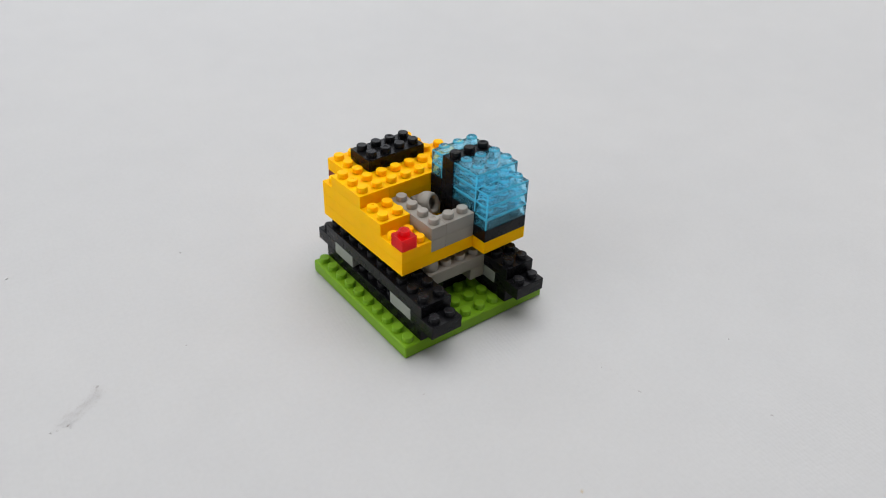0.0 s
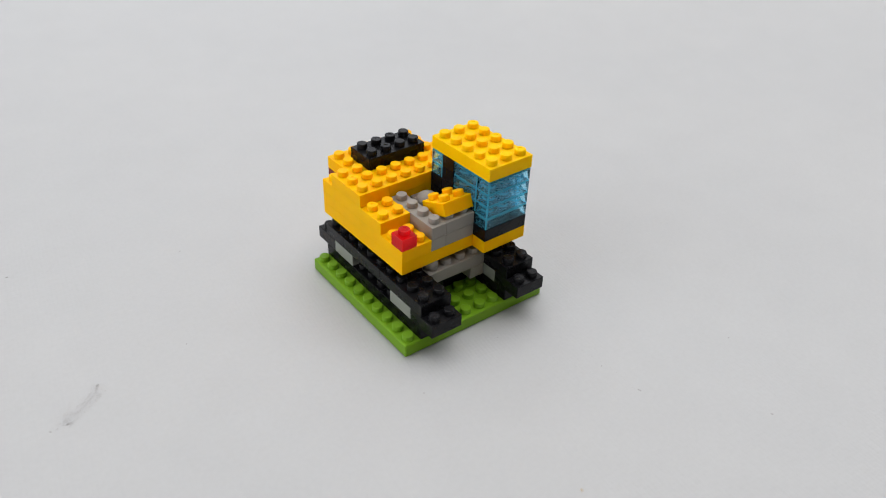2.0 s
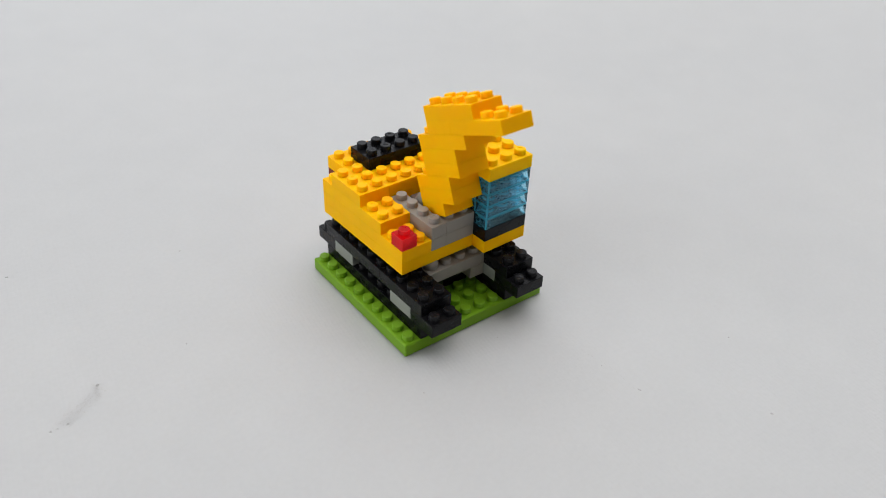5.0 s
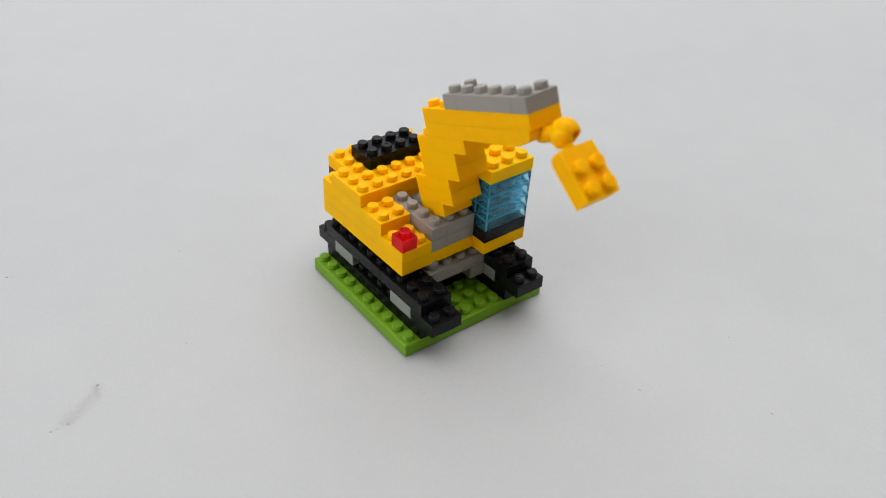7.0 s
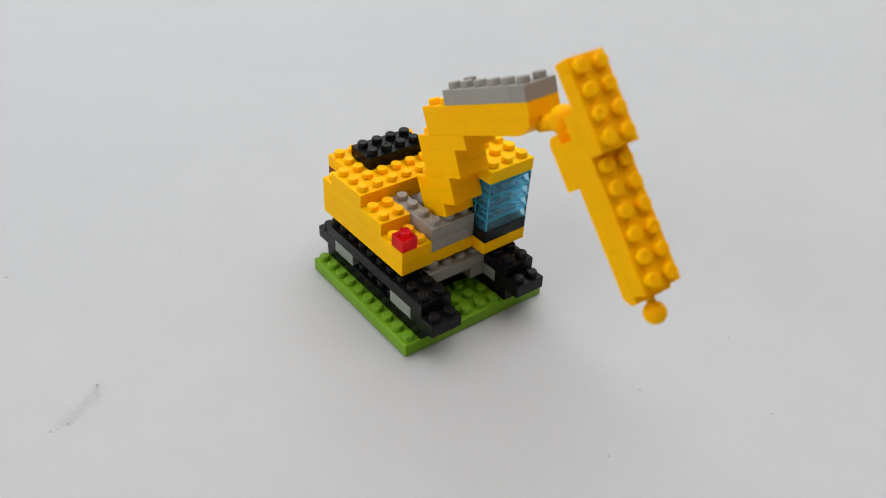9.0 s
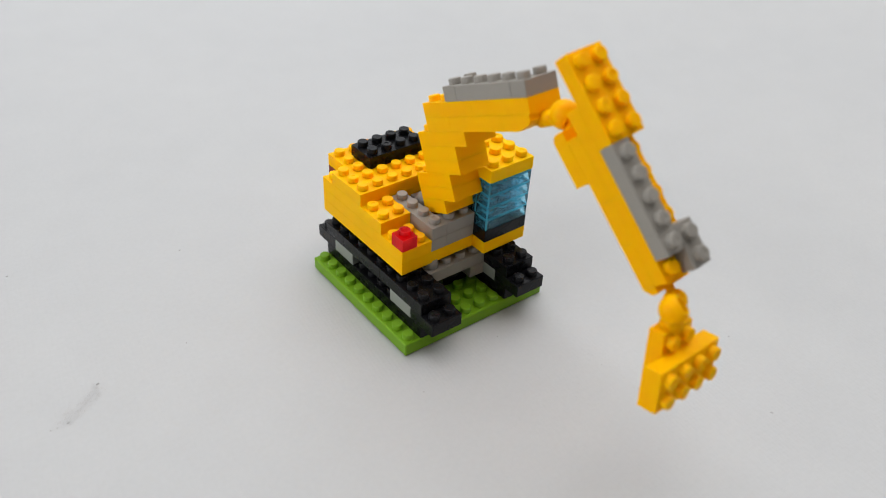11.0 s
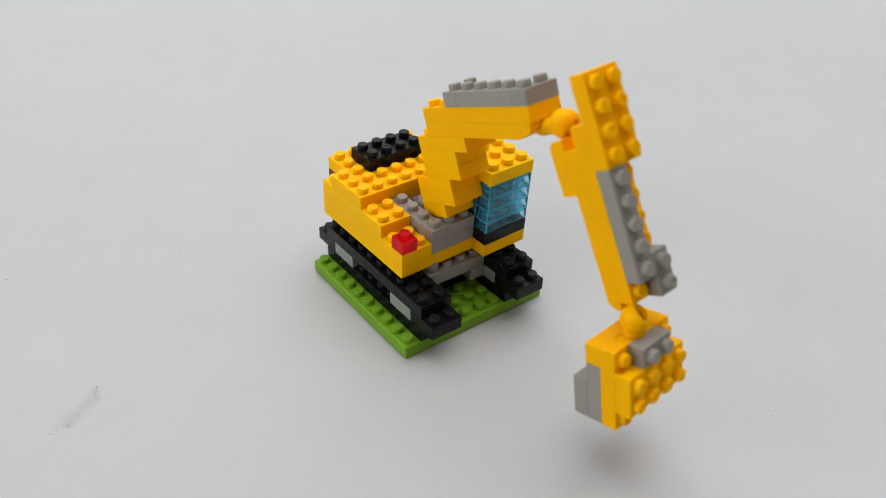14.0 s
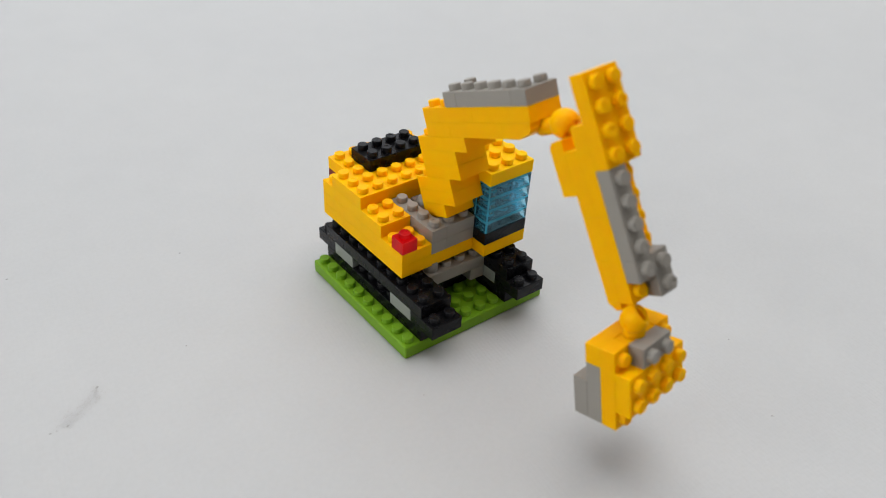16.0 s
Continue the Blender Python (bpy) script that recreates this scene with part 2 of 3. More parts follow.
def ceiling():
    """A ceiling with a square roof light above the table."""
    bm = bmesh.new()
    for a, b in (((-1.9, -2.1), (-0.38, 2.0)), ((1.82, -2.1), (2.3, 2.0)), ((-0.38, -2.1), (1.82, -0.60)), ((-0.38, 1.60), (1.82, 2.0))):
        box(bm, (*a, 1.75), (*b, 1.80))
    tagged(finish("ceiling", bm, WALL), "plain white ceiling with a square roof light", "ceiling", kind="structure")


ceiling()


def tabletop():
    """The white card that covers the table: one sheet, a little uneven."""
    bm = bmesh.new()
    bmesh.ops.create_grid(bm, x_segments=90, y_segments=90, size=1.0)
    for v in bm.verts:
        x, y = 0.02 + v.co.x * 0.75, 0.08 + v.co.y * 0.75
        d = math.hypot(x - 0.02, y - 0.01)
        f = min(1.0, max(0.0, (d - 0.07) / 0.1))
        v.co = Vector((x, y, -0.0001 - 0.0002 * f + 0.0002 * f * noise.noise(Vector((x * 7, y * 7, 0.3)))))
    for f in bm.faces:
        f.smooth = True
    ob = finish("tabletop", bm, CARD)
    tagged(ob, "smooth white card sheet covering the table, slightly scuffed", "table surface", kind="structure")
    table = slab("table", (-0.72, -0.66, -0.04), (0.76, 0.82, -0.0015), WALL, label="plain white table board under the card", category="table")
    for x in (-0.68, 0.66):
        for y in (-0.62, 0.72):
            leg = bmesh.new()
            box(leg, (x, y, -0.75), (x + 0.06, y + 0.06, -0.041), 0.004)
            finish("leg", leg, WALL, table)


tabletop()



def speck(x, y, size, stretch, turn, mat, name="dust_speck", label="tiny dark dust speck on the white card"):
    """A crumb: a small flattened uneven lump."""
    bm = bmesh.new()
    bmesh.ops.create_icosphere(bm, subdivisions=1, radius=1.0)
    for v in bm.verts:
        v.co *= 1 + 0.35 * noise.noise(v.co * 1.7 + Vector((x, y, 0)))
        v.co = Vector((v.co.x * size * stretch, v.co.y * size, v.co.z * size * 0.35))
    ob = finish(name, bm, mat)
    ob.matrix_world = pose(x * U, y * U, -0.00005, 0, 0, turn)
    return tagged(ob, label, "speck", group="specks on the card")


for sx, sy, size, stretch, turn, mat in (
        (-6.18, 16.58, 0.00028, 1.0, 0, GRIME), (-9.17, 7.83, 0.00022, 1.0, 0, GRIME), (8.64, -9.05, 0.00020, 2.6, -75, GRIME),
        (12.92, -14.13, 0.00022, 1.6, -60, GRIME), (-15.7, 19.75, 0.00030, 1.2, 20, RUB),
        (16.13, -9.24, 0.00022, 1.0, 0, GRIME), (-0.72, -2.69, 0.00020, 1.0, 0, GRIME), (5.2, -1.59, 0.00016, 1.0, 0, GRIME),
        (8.36, -6.62, 0.00016, 1.3, 30, GRIME), (-16.75, 5.52, 0.00022, 1.0, 0, GRIME), (-15.95, 5.55, 0.00026, 1.3, 40, GRIME),
        (-16.45, 5.5, 0.00018, 1.0, 0, GRIME), (-14.03, 7.40, 0.00028, 1.5, 30, GRIME)):
    speck(sx, sy, size, stretch, turn, mat)


# a loose crumb that draughts push about on the card: (seconds, place in stud pitches)
crumb = speck(1.58, -11.74, 0.00028, 1.5, 60, CRUMB, "crumb", "tiny loose brown crumb on the white card")
CRUMB_STOPS = [(0.0, 1.58, -11.74), (2.7, 0.14, -12.11), (8.6, 4.04, -11.13), (10.2, 0.14, -12.11)]
CRUMB_ROWS = []
for t, x, y in CRUMB_STOPS:
    if CRUMB_ROWS:
        CRUMB_ROWS.append((t - 1 / FPS, CRUMB_ROWS[-1][1]))
    CRUMB_ROWS.append((t, pose(x * U, y * U, -0.00005, 0, 0, 60)))
CRUMB_ROWS.append((16.0, CRUMB_ROWS[-1][1]))


def scuff():
    """A faint grey rub mark on the card, of many thin slivers."""
    rng = random.Random(4)
    bm = bmesh.new()
    a, b = Vector((-16.2, 5.75)), Vector((-14.05, 7.35))
    for k in range(170):
        t = rng.random()
        p = a.lerp(b, t) + Vector((rng.gauss(0, 0.22), rng.gauss(0, 0.22))) + Vector((0.25, -0.2)) * math.sin(t * 3.1)
        d = Vector((rng.gauss(0.8, 0.4), rng.gauss(0.6, 0.4))).normalized() * rng.uniform(0.03, 0.11)
        n = Vector((-d.y, d.x)).normalized() * rng.uniform(0.008, 0.022)
        vs = [bm.verts.new(((p + q).x * U, (p + q).y * U, -0.00008 + k * 1e-8)) for q in (-d, n, d, -n)]
        bm.faces.new(vs)
    tagged(finish("scuff_mark", bm, RUB), "faint grey scuff mark rubbed into the white card", "scuff mark", kind="stuff")


scuff()


def scratch():
    """A faint broken scratch on the card, of short dashes."""
    rng = random.Random(9)
    bm = bmesh.new()
    y, k = -5.6, 0
    while y > -8.8:
        x = 8.45 + 0.2 * math.sin((y + 5.6) * -0.95) + rng.gauss(0, 0.02)
        d, w = rng.uniform(0.05, 0.13), rng.uniform(0.010, 0.018)
        z = -0.00008 + k * 1e-8
        bm.faces.new([bm.verts.new((px * U, py * U, z)) for px, py in ((x - w, y), (x, y - d), (x + w, y), (x, y + d))])
        y -= d + rng.uniform(0.12, 0.4)
        k += 1
    tagged(finish("scratch_mark", bm, RUB), "faint broken grey scratch on the white card", "scratch", kind="stuff")


scratch()

# ---- the toy excavator ----
toy = tagged(new("toy_excavator"), "yellow toy excavator of mini bricks on a green base plate", "toy")
toy.empty_display_size = 0.01
MOVES = []           # (part, [(time, matrix in metres), ...])


def section(name, label):
    """A part of the toy that is made of several bricks."""
    ob = new(name)
    ob.parent, ob.empty_display_size = toy, 0.01
    return tagged(ob, label)


def piece(name, under, x0, y0, x1, y1, z, mats, studs=True, hollow=False, label="", height=H):
    mats = mats if isinstance(mats, tuple) else (mats,)
    ob = new(name, brick_mesh(x1 - x0, y1 - y0, mats, studs, hollow, height))
    ob.parent = under
    ob.matrix_basis = at(x0, y0, z)
    if mats[0] is BLUE:
        ob.visible_shadow = False       # daylight reaches into the cab
    if label:
        tagged(ob, label)
    return ob


def base_plate():
    bm = bmesh.new()
    box(bm, (0, 0, 0), (10, 10, ZG), 0.06)
    for i in range(10):
        for j in range(10):
            stud(bm, i + 0.5, j + 0.5, ZG)
    bmesh.ops.scale(bm, vec=(U, U, U), verts=bm.verts)
    finish("base_plate", bm, GREEN, toy, "bright green studded base plate")


base_plate()


def track(x):
    under = section("track", "black crawler track with pale grey rollers")
    z = [ZG + k * H for k in range(3)]
    for y0, y1 in ((0, 4), (4, 8), (8, 10)):
        piece("track_brick", under, x, y0, x + 2, y1, z[0], BLACK)
    piece("track_brick", under, x, -1, x + 2, 1, z[1], BLACK)
    piece("track_brick", under, x, 9, x + 2, 11, z[1], BLACK)
    inner = x + 1 if x < 5 else x
    piece("track_brick", under, inner, 3, inner + 1, 7, z[1], BLACK)
    piece("roller_brick", under, x, 1, x + 2, 3, z[1], PALE, label="pale grey track roller brick")
    piece("roller_brick", under, x, 7, x + 2, 9, z[1], PALE, label="pale grey track roller brick")
    for y0, y1 in ((0, 4), (4, 8), (8, 10)):
        piece("track_brick", under, x, y0, x + 2, y1, z[2], BLACK)


track(1)
track(7)


def undercarriage():
    under = section("undercarriage", "grey and black cross beams under the turntable")
    z = [ZG + k * H for k in range(4)]
    piece("beam_brick", under, 6, 2, 7, 4, z[1], GREY)
    piece("beam_brick", under, 3, 2, 4, 4, z[1], BLACK)
    piece("beam_brick", under, 3, 3, 7, 4, z[0], BLACK)
    piece("beam_brick", under, 4, 3, 6, 4, z[1], BLACK)
    piece("beam_brick", under, 3, 4, 7, 8, z[0], BLACK)
    piece("beam_brick", under, 3, 4, 7, 8, z[1], BLACK)
    piece("beam_brick", under, 3, 2, 7, 4, z[2], GREY)
    piece("beam_brick", under, 3, 4, 7, 8, z[2], GREY)
    bm = bmesh.new()
    lathe(bm, [(0, 0), (1.75, 0), (1.8, 0.05), (1.8, ZO - z[3] - 0.02), (0, ZO - z[3] - 0.02)], n=40)
    bmesh.ops.transform(bm, matrix=Matrix.Translation((5, 6, z[3])), verts=bm.verts)
    bmesh.ops.scale(bm, vec=(U, U, U), verts=bm.verts)
    finish("turntable", bm, GREY, under, "round grey turntable plate")
    bm = bmesh.new()
    lathe(bm, [(0, 0), (0.42, 0), (0.42, ZO - z[3] - 0.02), (0, ZO - z[3] - 0.02)], n=24)
    bmesh.ops.transform(bm, matrix=Matrix.Translation((3.5, 2.6, z[3])), verts=bm.verts)
    bmesh.ops.scale(bm, vec=(U, U, U), verts=bm.verts)
    finish("turntable_post", bm, GREY, under)


undercarriage()

# upper works: turned a little on the turntable
UP = unit_pose(5.162, 5.250, 0, 0, 0, 1.437) @ at(-5, -5, ZO)
NOD = [(0.0, 0.0), (1.8, 0.5), (7.0, 1.9)]      # it nods forward under the growing boom: (seconds, degrees)


def nodding(t0, rel):
    """Rows for a piece of the upper works at rel, from t0 on."""
    pivot = unit_pose(5.2, 5.9, 4.3, 0, 0, 0)
    rows = []
    for t, a in NOD:
        m = pivot @ pose(0, 0, 0, a) @ pivot.inverted() @ UP @ rel
        if rows and t > t0:
            rows.append((t - 1 / FPS, rows[-1][1]))
            rows.append((t, m))
        else:
            rows = [(t0, m)]
    return rows + [(16.0, rows[-1][1])]


body = section("body", "stepped yellow brick body with a grey well")
cab = section("cab", "operator cab of clear blue and black bricks")
for part in (body, cab):
    part.matrix_basis = UP
    MOVES.append((part, nodding(0.0, Matrix())))


WIDE = 1.04


def upper(name, x0, y0, x1, y1, level, mats, **kw):
    under = cab if name in ("cab_brick", "window_brick") else body
    ob = piece(name, under, x0, y0, x1, y1, level * H, mats, **kw)
    if x0 >= 6 and y0 < 6:                  # the cab's side stands a little proud
        ob.matrix_basis = at(6 + (x0 - 6) * WIDE, y0, level * H) @ Matrix.Diagonal((WIDE, 1, 1, 1))
    return ob


CLEAR = (BLUE, BLUE_EDGE_LIGHT)
for b in ((1, 2, 6, 6), (6, 1, 9, 6), (1, 6, 5, 10), (5, 6, 9, 10), (2, 10, 8, 11)):
    upper("body_brick", *b, 0, YELLOW, studs=b != (1, 2, 6, 6))
for b in ((1, 2, 3, 6), (1, 6, 3, 10), (3, 6, 9, 9), (3, 9, 8, 11)):
    upper("body_brick", *b, 1, YELLOW)
for b in ((1, 4, 3, 6), (1, 6, 3, 10), (3, 6, 9, 9), (3, 9, 8, 11)):
    upper("body_brick", *b, 2, YELLOW)
for b in ((1, 6, 3, 9), (3, 6, 6, 9), (2, 9, 6, 11), (6, 6, 9, 9), (6, 9, 8, 11)):
    upper("body_brick", *b, 3, YELLOW)
for k in (1, 2):
    upper("rear_brick", 2, 10, 3, 11, k, MAROON, label="dark maroon corner brick")
    upper("rim_brick", 3, 2, 4, 6, k, GREY)
    upper("rim_brick", 4, 2, 6, 3, k, GREY)
upper("rim_tile", 4, 5, 6, 6, 1, GREY, studs=False)
upper("engine_brick", 3, 8, 7, 10, 4, BLACK, label="black engine cover brick with eight studs")
upper("light_brick", 1, 2, 2, 3, 2, (RED, RED_EDGE_LIGHT), label="clear red warning light brick")

# cab
upper("cab_brick", 6, 1, 9, 2, 1, BLACK)
upper("cab_brick", 6, 2, 7, 4, 1, BLACK)
upper("cab_brick", 8, 2, 9, 4, 1, BLACK)
upper("cab_brick", 6, 2, 7, 4, 2, BLACK)
upper("cab_brick", 8, 2, 9, 4, 2, BLACK)
for k in range(1, 6):
    upper("cab_brick", 6, 4, 9, 5, k, BLACK)
for k in (1, 2, 3):
    upper("cab_brick", 6, 5, 9, 6, k, BLACK)
for k in (2, 3, 4):
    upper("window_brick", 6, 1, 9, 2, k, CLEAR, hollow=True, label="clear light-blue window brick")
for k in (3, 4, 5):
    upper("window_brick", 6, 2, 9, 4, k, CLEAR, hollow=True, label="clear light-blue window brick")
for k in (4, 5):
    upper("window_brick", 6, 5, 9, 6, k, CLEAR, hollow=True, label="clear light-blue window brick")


def boom_clip():
    """Grey open ball socket in the well that takes the boom's ball."""
    bm = bmesh.new()
    cup(bm, (0, 0, 0), (0.34, -0.80, 0.30), 0.74, 48, 0.60)
    box(bm, (-0.5, 0.40, -0.5), (0.5, 1.04, 0.15), 0.05)
    bmesh.ops.scale(bm, vec=(U, U, U), verts=bm.verts)
    ob = finish("boom_clip", bm, GREY, body, "open grey ball socket holding the boom")
    ob.matrix_basis = at(4.95, 4.95, 2.35 * H)


boom_clip()

# ---- pieces that are put on one by one ----
# poses of boom, stick and bucket from step to step: (seconds, pose in stud pitches and degrees)
boom = section("boom", "bent yellow boom of stepped bricks with a grey top")
stick = section("stick", "yellow stick with grey plates hung from the boom")
bucket = section("bucket", "yellow and grey bucket on a ball joint")
BOOM = [
    (0.0, (4.248, 2.994, 13.413, -21.09, -0.15, 1.24)),
    (6.6, (4.230, 2.980, 13.460, -21.40, -0.25, 1.24)),
    (7.0, (3.922, 2.636, 13.393, -18.06, -2.67, 1.88)),
    (7.4, (3.815, 2.745, 13.309, -19.46, -3.63, 2.44)),
    (8.2, (4.149, 2.804, 13.395, -19.81, -1.27, 2.44)),
    (9.0, (4.208, 3.011, 13.384, -21.43, -0.82, 1.76)),
    (10.2, (4.239, 3.048, 13.508, -21.72, -0.65, 1.86)),
    (12.6, (4.170, 2.950, 13.460, -21.00, -1.20, 2.00)),
    (13.8, (4.102, 2.866, 13.472, -20.54, -1.69, 2.09)),
]
STICK = [
    (0.0, (3.800, -6.190, 15.330, 39.20, -0.60, 0.20)),
    (7.4, (3.830, -6.075, 15.370, 46.00, -1.00, -0.20)),
    (7.8, (3.837, -6.065, 15.456, 46.08, -1.05, -0.17)),
    (8.2, (3.901, -6.260, 15.496, 52.22, -4.02, -2.81)),
    (9.0, (4.035, -5.855, 15.626, 50.05, -4.86, -4.78)),
    (10.2, (4.276, -5.838, 15.747, 46.18, -5.34, 0.81)),
    (11.4, (4.056, -6.190, 15.885, 49.08, -1.48, -1.73)),
    (11.8, (4.224, -5.800, 15.800, 47.60, -2.80, -2.90)),
    (12.6, (4.020, -5.900, 15.540, 47.70, -2.50, -3.40)),
    (13.0, (3.895, -6.171, 15.832, 49.64, -1.98, -4.20)),
    (13.4, (3.895, -6.171, 15.902, 49.64, -1.98, -4.20)),
    (13.8, (4.347, -6.161, 15.186, 60.84, -3.59, 0.56)),
]
BUCKET = [
    (0.0, (2.743, -12.571, 8.703, 84.07, 3.05, 2.74)),
    (11.4, (2.590, -11.863, 7.782, 88.70, -1.10, 0.46)),
    (11.8, (2.845, -11.795, 7.850, 84.01, -1.58, -0.72)),
    (12.2, (2.723, -11.809, 7.970, 90.50, -1.04, 4.45)),
    (12.6, (2.595, -11.752, 7.574, 90.00, -0.94, 3.15)),
    (13.0, (2.406, -11.839, 7.536, 82.30, -0.10, 1.18)),
    (13.4, (2.380, -11.839, 7.876, 82.30, -0.10, 1.18)),
    (13.8, (3.050, -10.850, 6.910, 77.05, 0.27, 5.23)),
]
PARKED = [0]


def park(lying, depth):
    """A free place on the table behind the camera, where a piece waits for its turn."""
    k = PARKED[0]
    PARKED[0] += 1
    x, y = -55 + (k % 8) * 7, -66 - (k // 8) * 9
    if lying:
        return unit_pose(x, y, depth, 90, 0, 0)
    return unit_pose(x, y, 0, 0, 0, 0)


def follow(ob, rel, steps, t, lying, depth):
    """Keys a piece: it waits on the table until t, then goes with its assembly, step by step. rel: its place in the assembly."""
    tick = 1 / FPS
    wait = park(lying, depth)
    rows = [(0.0, wait), (t - tick, wait)]
    turn = [s for s in steps if s[0] <= t][-1]
    rows.append((t, unit_pose(*turn[1]) @ rel))
    for s, p in steps:
        if s > t:
            rows.append((s - tick, rows[-1][1]))
            rows.append((s, unit_pose(*p) @ rel))
    rows.append((16.0, rows[-1][1]))
    ob.matrix_basis = wait
    MOVES.append((ob, rows))


def add(name, steps, t, u0, u1, v0, v1, top, mats, lying=False):
    """A brick of an assembly: u across, v along (towards the tip), top: its upper face in brick heights."""
    mats = mats if isinstance(mats, tuple) else (mats,)
    ob = new(name, brick_mesh(u1 - u0, v1 - v0, mats))
    ob.parent = boom if steps is BOOM else stick if steps is STICK else bucket
    follow(ob, at(u0, -v1, (top - 1) * H), steps, t, lying, 0.0)


# cab roof
def roof(y0, y1, t, level=6, mats=LEMON, name="roof_brick", hollow=False, label=""):
    ob = new(name, brick_mesh(3, y1 - y0, mats if isinstance(mats, tuple) else (mats,), True, hollow))
    ob.parent = cab
    ob.visible_shadow = not hollow
    if label:
        tagged(ob, label)
    wait, set_down = UP.inverted() @ park(False, 0), at(6, y0, level * H)
    ob.matrix_basis = wait
    ob.scale.x = WIDE
    MOVES.append((ob, [(0, wait), (t - 1 / FPS, wait), (t, set_down), (16.0, set_down)]))


roof(1, 2, 0.2, 5, CLEAR, "window_brick", True, "clear light-blue window brick")
roof(5, 6, 0.6, 6.05)
roof(3, 5, 1.0, 6.05)
roof(1, 3, 1.4, 6.05)

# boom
add("boom_brick", BOOM, 1.8, 0, 2, -4, -2, -8, YELLOW_LIT)
add("boom_brick", BOOM, 2.2, 0, 2, -4, -1, -7, YELLOW_LIT)
add("boom_brick", BOOM, 2.6, 0, 2, -4, -1, -6, YELLOW_LIT)
add("boom_brick", BOOM, 3.0, 0, 2, -3, 0, -5, YELLOW_LIT)
add("boom_brick", BOOM, 3.4, 0, 2, -3, 0, -4, YELLOW_LIT)
add("boom_brick", BOOM, 3.8, 0, 2, -3, 1, -3, YELLOW_LIT)
add("boom_brick", BOOM, 4.2, 0, 2, -2, 0, -2, YELLOW_LIT)
add("boom_brick", BOOM, 4.6, 0, 2, 0, 4, -2, YELLOW_LIT)
add("boom_brick", BOOM, 5.0, 0, 2, -2, 2, -1, YELLOW_LIT)
add("boom_brick", BOOM, 5.4, 0, 2, 2, 6, -1, YELLOW_LIT)
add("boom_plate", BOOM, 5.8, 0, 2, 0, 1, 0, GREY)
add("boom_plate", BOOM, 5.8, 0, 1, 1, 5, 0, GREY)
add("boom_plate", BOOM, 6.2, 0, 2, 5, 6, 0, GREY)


def prism(bm, outline, u0, u1):
    """A block with its outline in (along, up), drawn out across from u0 to u1."""
    a = [bm.verts.new((u0, -v, w)) for v, w in outline]
    b = [bm.verts.new((u1, -v, w)) for v, w in outline]
    bm.faces.new(a[::-1])
    bm.faces.new(b)
    for i in range(len(a)):
        j = (i + 1) % len(a)
        bm.faces.new((a[i], a[j], b[j], b[i]))


def joined(name, bm, steps, t, mats, lying, depth, label):
    bmesh.ops.recalc_face_normals(bm, faces=bm.faces)
    bmesh.ops.scale(bm, vec=(U, U, U), verts=bm.verts)
    ob = finish(name, bm, mats, boom if steps is BOOM else stick if steps is STICK else bucket, label)
    follow(ob, Matrix(), steps, t, lying, depth)
    return ob


def boom_socket():
    bm = bmesh.new()
    w = -2 * H
    prism(bm, [(4.003, w - H), (5.1, w - H), (5.75, w - 0.5), (5.9, w - 0.3), (5.9, w - 0.003), (4.003, w - 0.003)], 0.004, 1.996)
    a, b = Vector((1, -5.6, w - 0.42)), Vector((1, -6.6, w - 0.36))
    lathe(bm, [(0, 0), (0.42, 0), (0.36, (b - a).length), (0, (b - a).length)], aim(a, b - a), 16)
    cup(bm, (1, -7.08, -2.34 * H), (0.15, -0.75, -0.62), 0.68)
    joined("boom_socket", bm, BOOM, 6.6, YELLOW_LIT, False, 3.0, "yellow ball socket at the boom's tip")


boom_socket()


# stick
def stick_joint():
    """The stick's upper brick with its ball."""
    bm = bmesh.new()
    low, top = -3 * H - 0.08, -2 * H - 0.006
    bow = [(0.92 - 0.42 * math.cos(radians(a)), low + 0.42 - 0.42 * math.sin(radians(a))) for a in range(0, 91, 15)]
    prism(bm, [(2.995, top), (0.5, top)] + bow + [(2.995, low)], 0.006, 1.994)
    for u in (0.5, 1.5):
        for v in (1.5, 2.5):
            stud(bm, u, -v, -2 * H)
    p = Vector((1, 0.15, -2.7 * H))
    lathe(bm, [(0, 0), (0.3, 0), (0.22, 0.75), (0, 0.75)], aim((1, -0.6, -2.6 * H), p - Vector((1, -0.6, -2.6 * H))), 14)
    lathe(bm, arc(0.5, 180, 0, 14), Matrix.Translation(p), 20)
    joined("stick_joint", bm, STICK, 7.0, YELLOW_LIT, True, 3.0, "yellow ball joint brick of the stick")


stick_joint()
add("stick_brick", STICK, 7.4, 0, 2, 1, 4, -1, YELLOW_LIT, True)
add("stick_brick", STICK, 7.8, 0, 2, 0, 4, 0, YELLOW_LIT, True)
add("stick_brick", STICK, 7.8, 0, 2, 4, 8, 0, YELLOW_LIT, True)
add("stick_brick", STICK, 8.2, 0, 2, 4, 6, -1, YELLOW_LIT, True)


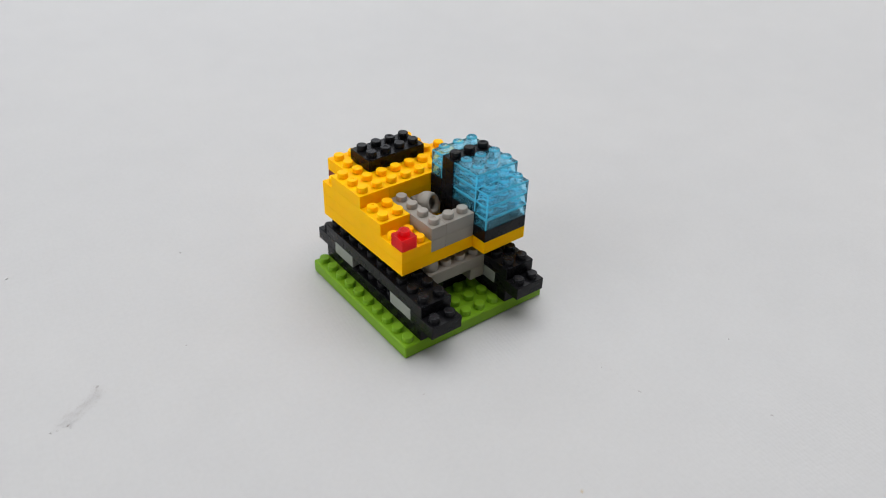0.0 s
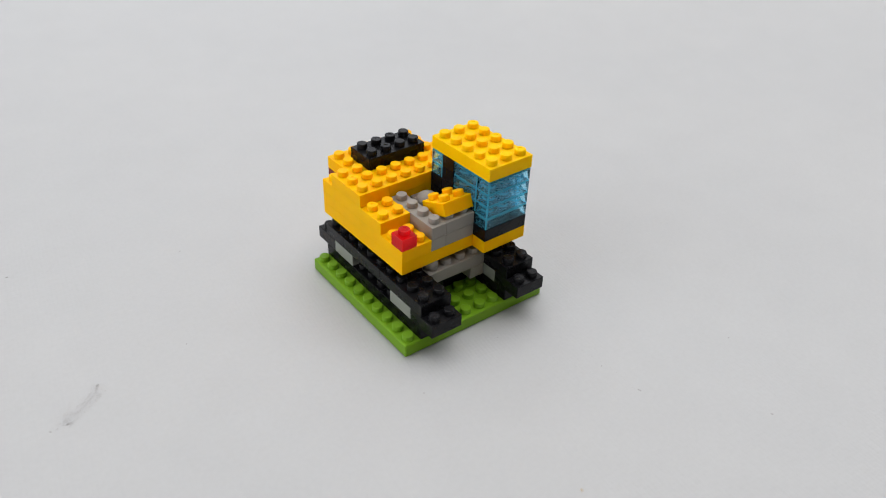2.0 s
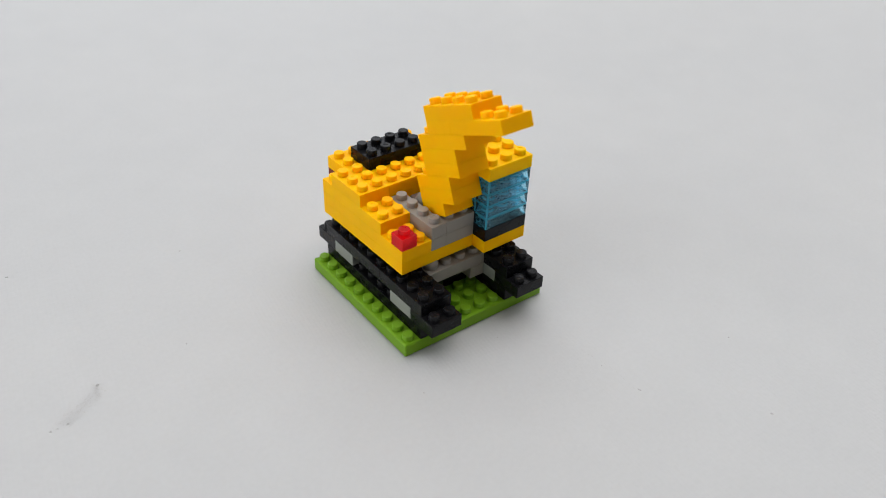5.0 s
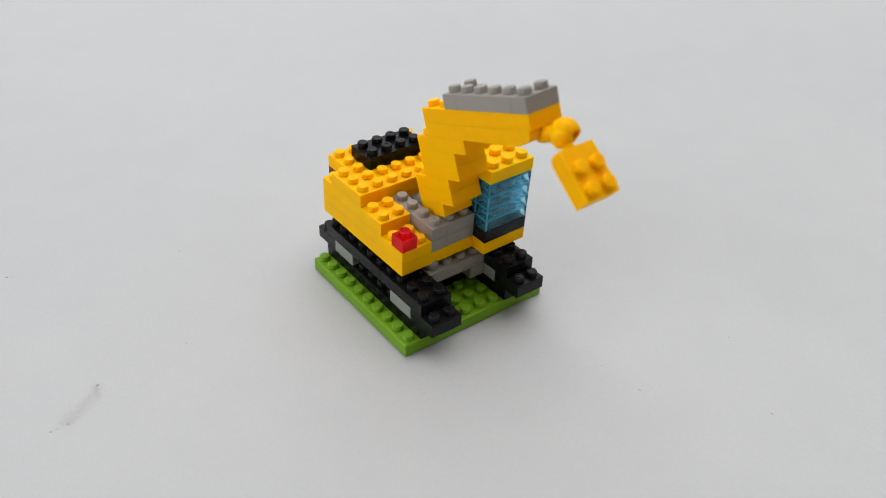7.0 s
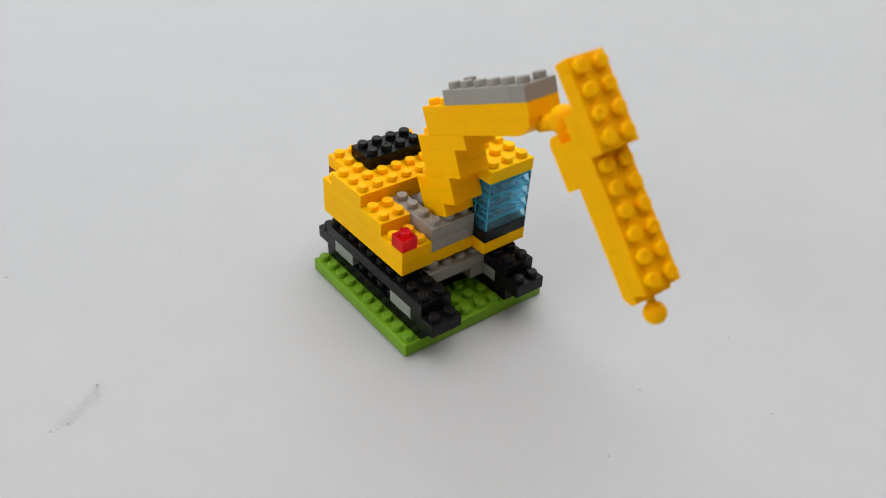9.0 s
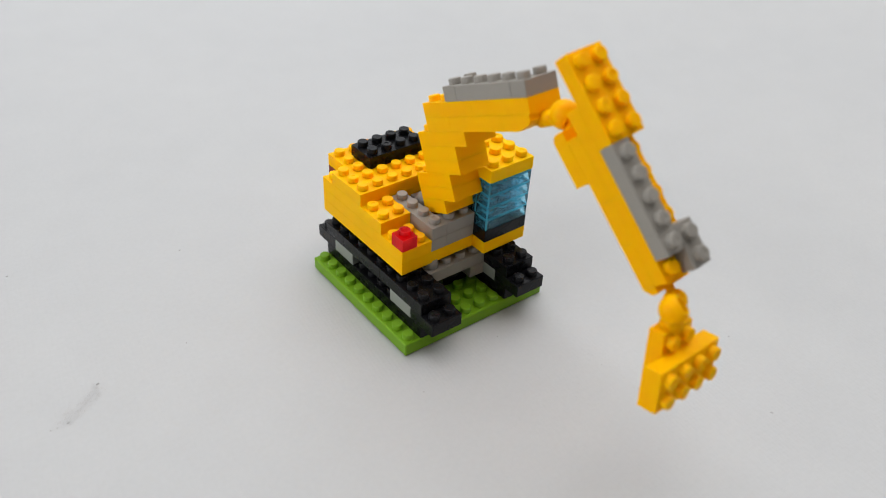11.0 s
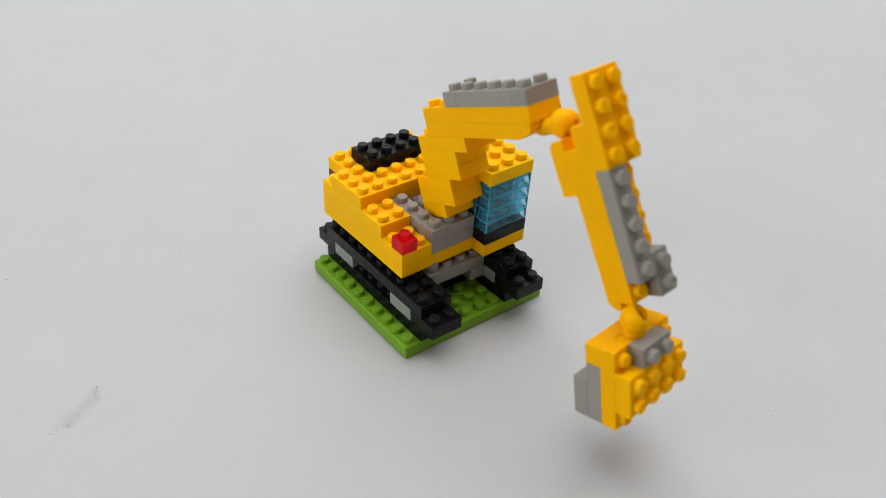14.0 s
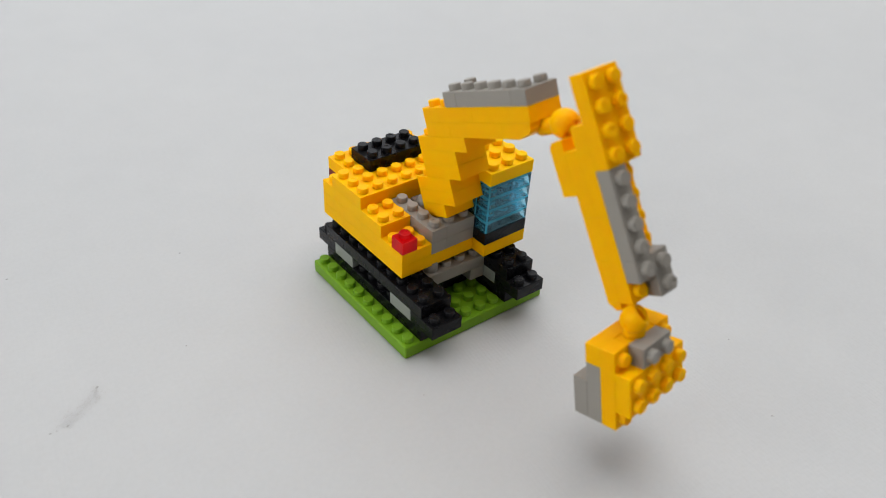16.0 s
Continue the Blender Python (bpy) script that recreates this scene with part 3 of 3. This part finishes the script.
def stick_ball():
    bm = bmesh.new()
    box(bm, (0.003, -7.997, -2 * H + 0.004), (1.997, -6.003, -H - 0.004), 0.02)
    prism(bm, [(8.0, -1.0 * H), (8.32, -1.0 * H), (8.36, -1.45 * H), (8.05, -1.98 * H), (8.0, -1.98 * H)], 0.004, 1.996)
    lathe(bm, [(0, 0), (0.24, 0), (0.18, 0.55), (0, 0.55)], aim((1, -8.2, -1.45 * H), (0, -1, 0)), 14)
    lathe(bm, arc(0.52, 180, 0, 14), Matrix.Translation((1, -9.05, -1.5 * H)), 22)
    joined("stick_ball", bm, STICK, 8.6, YELLOW_LIT, True, 9.6, "yellow ball on a short pin")


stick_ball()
add("stick_brick", STICK, 9.0, 0, 2, -2, 2, 1, YELLOW_LIT, True)
add("stick_plate", STICK, 9.4, 0, 1, 2, 6, 1, GREY, True)
add("stick_plate", STICK, 9.8, 0, 1, 6, 7, 1, GREY, True)
add("stick_plate", STICK, 9.8, 1, 2, 6, 8, 1, GREY, True)


# bucket
def bucket_socket():
    bm = bmesh.new()
    box(bm, (1.012, -3.988, -H + 0.006), (2.988, -0.012, -0.006), 0.035)
    for u in (1.5, 2.5):
        stud(bm, u, -0.5, 0)
        stud(bm, u, -3.5, 0)
    cup(bm, (1.75, 0.8, -0.3 * H), (0.45, 0.62, 0.60), 0.62, 46)
    lathe(bm, [(0, 0), (0.5, 0), (0.42, 0.5), (0, 0.5)], aim((1.85, -0.1, -0.4 * H), (0, 1, 0)), 18)
    joined("bucket_socket", bm, BUCKET, 10.6, YELLOW_LIT, True, 4.0, "yellow bucket brick with a ball socket")


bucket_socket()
add("bucket_brick", BUCKET, 11.0, 0, 4, 1, 3, 1, YELLOW_LIT, True)
add("bucket_brick", BUCKET, 11.4, 3, 4, 0, 4, 0, YELLOW_LIT, True)
add("bucket_brick", BUCKET, 11.8, 0, 1, 0, 4, 0, YELLOW_LIT, True)
add("bucket_brick", BUCKET, 12.2, 0, 4, 0, 1, -1, YELLOW_LIT, True)
add("bucket_cheek", BUCKET, 12.6, 3, 4, 1, 4, -1, GREY, True)
add("bucket_cheek", BUCKET, 13.0, 0, 1, 1, 4, -1, GREY, True)
add("bucket_cheek", BUCKET, 13.4, 0, 4, 2, 4, -2, GREY, True)
add("bucket_plate", BUCKET, 13.8, 1, 3, 0, 1, 1, GREY, True)


# ---- motion ----
def motions():
    for ob, rows in MOVES:
        walk(ob, rows)
    walk(crumb, CRUMB_ROWS)


motions()
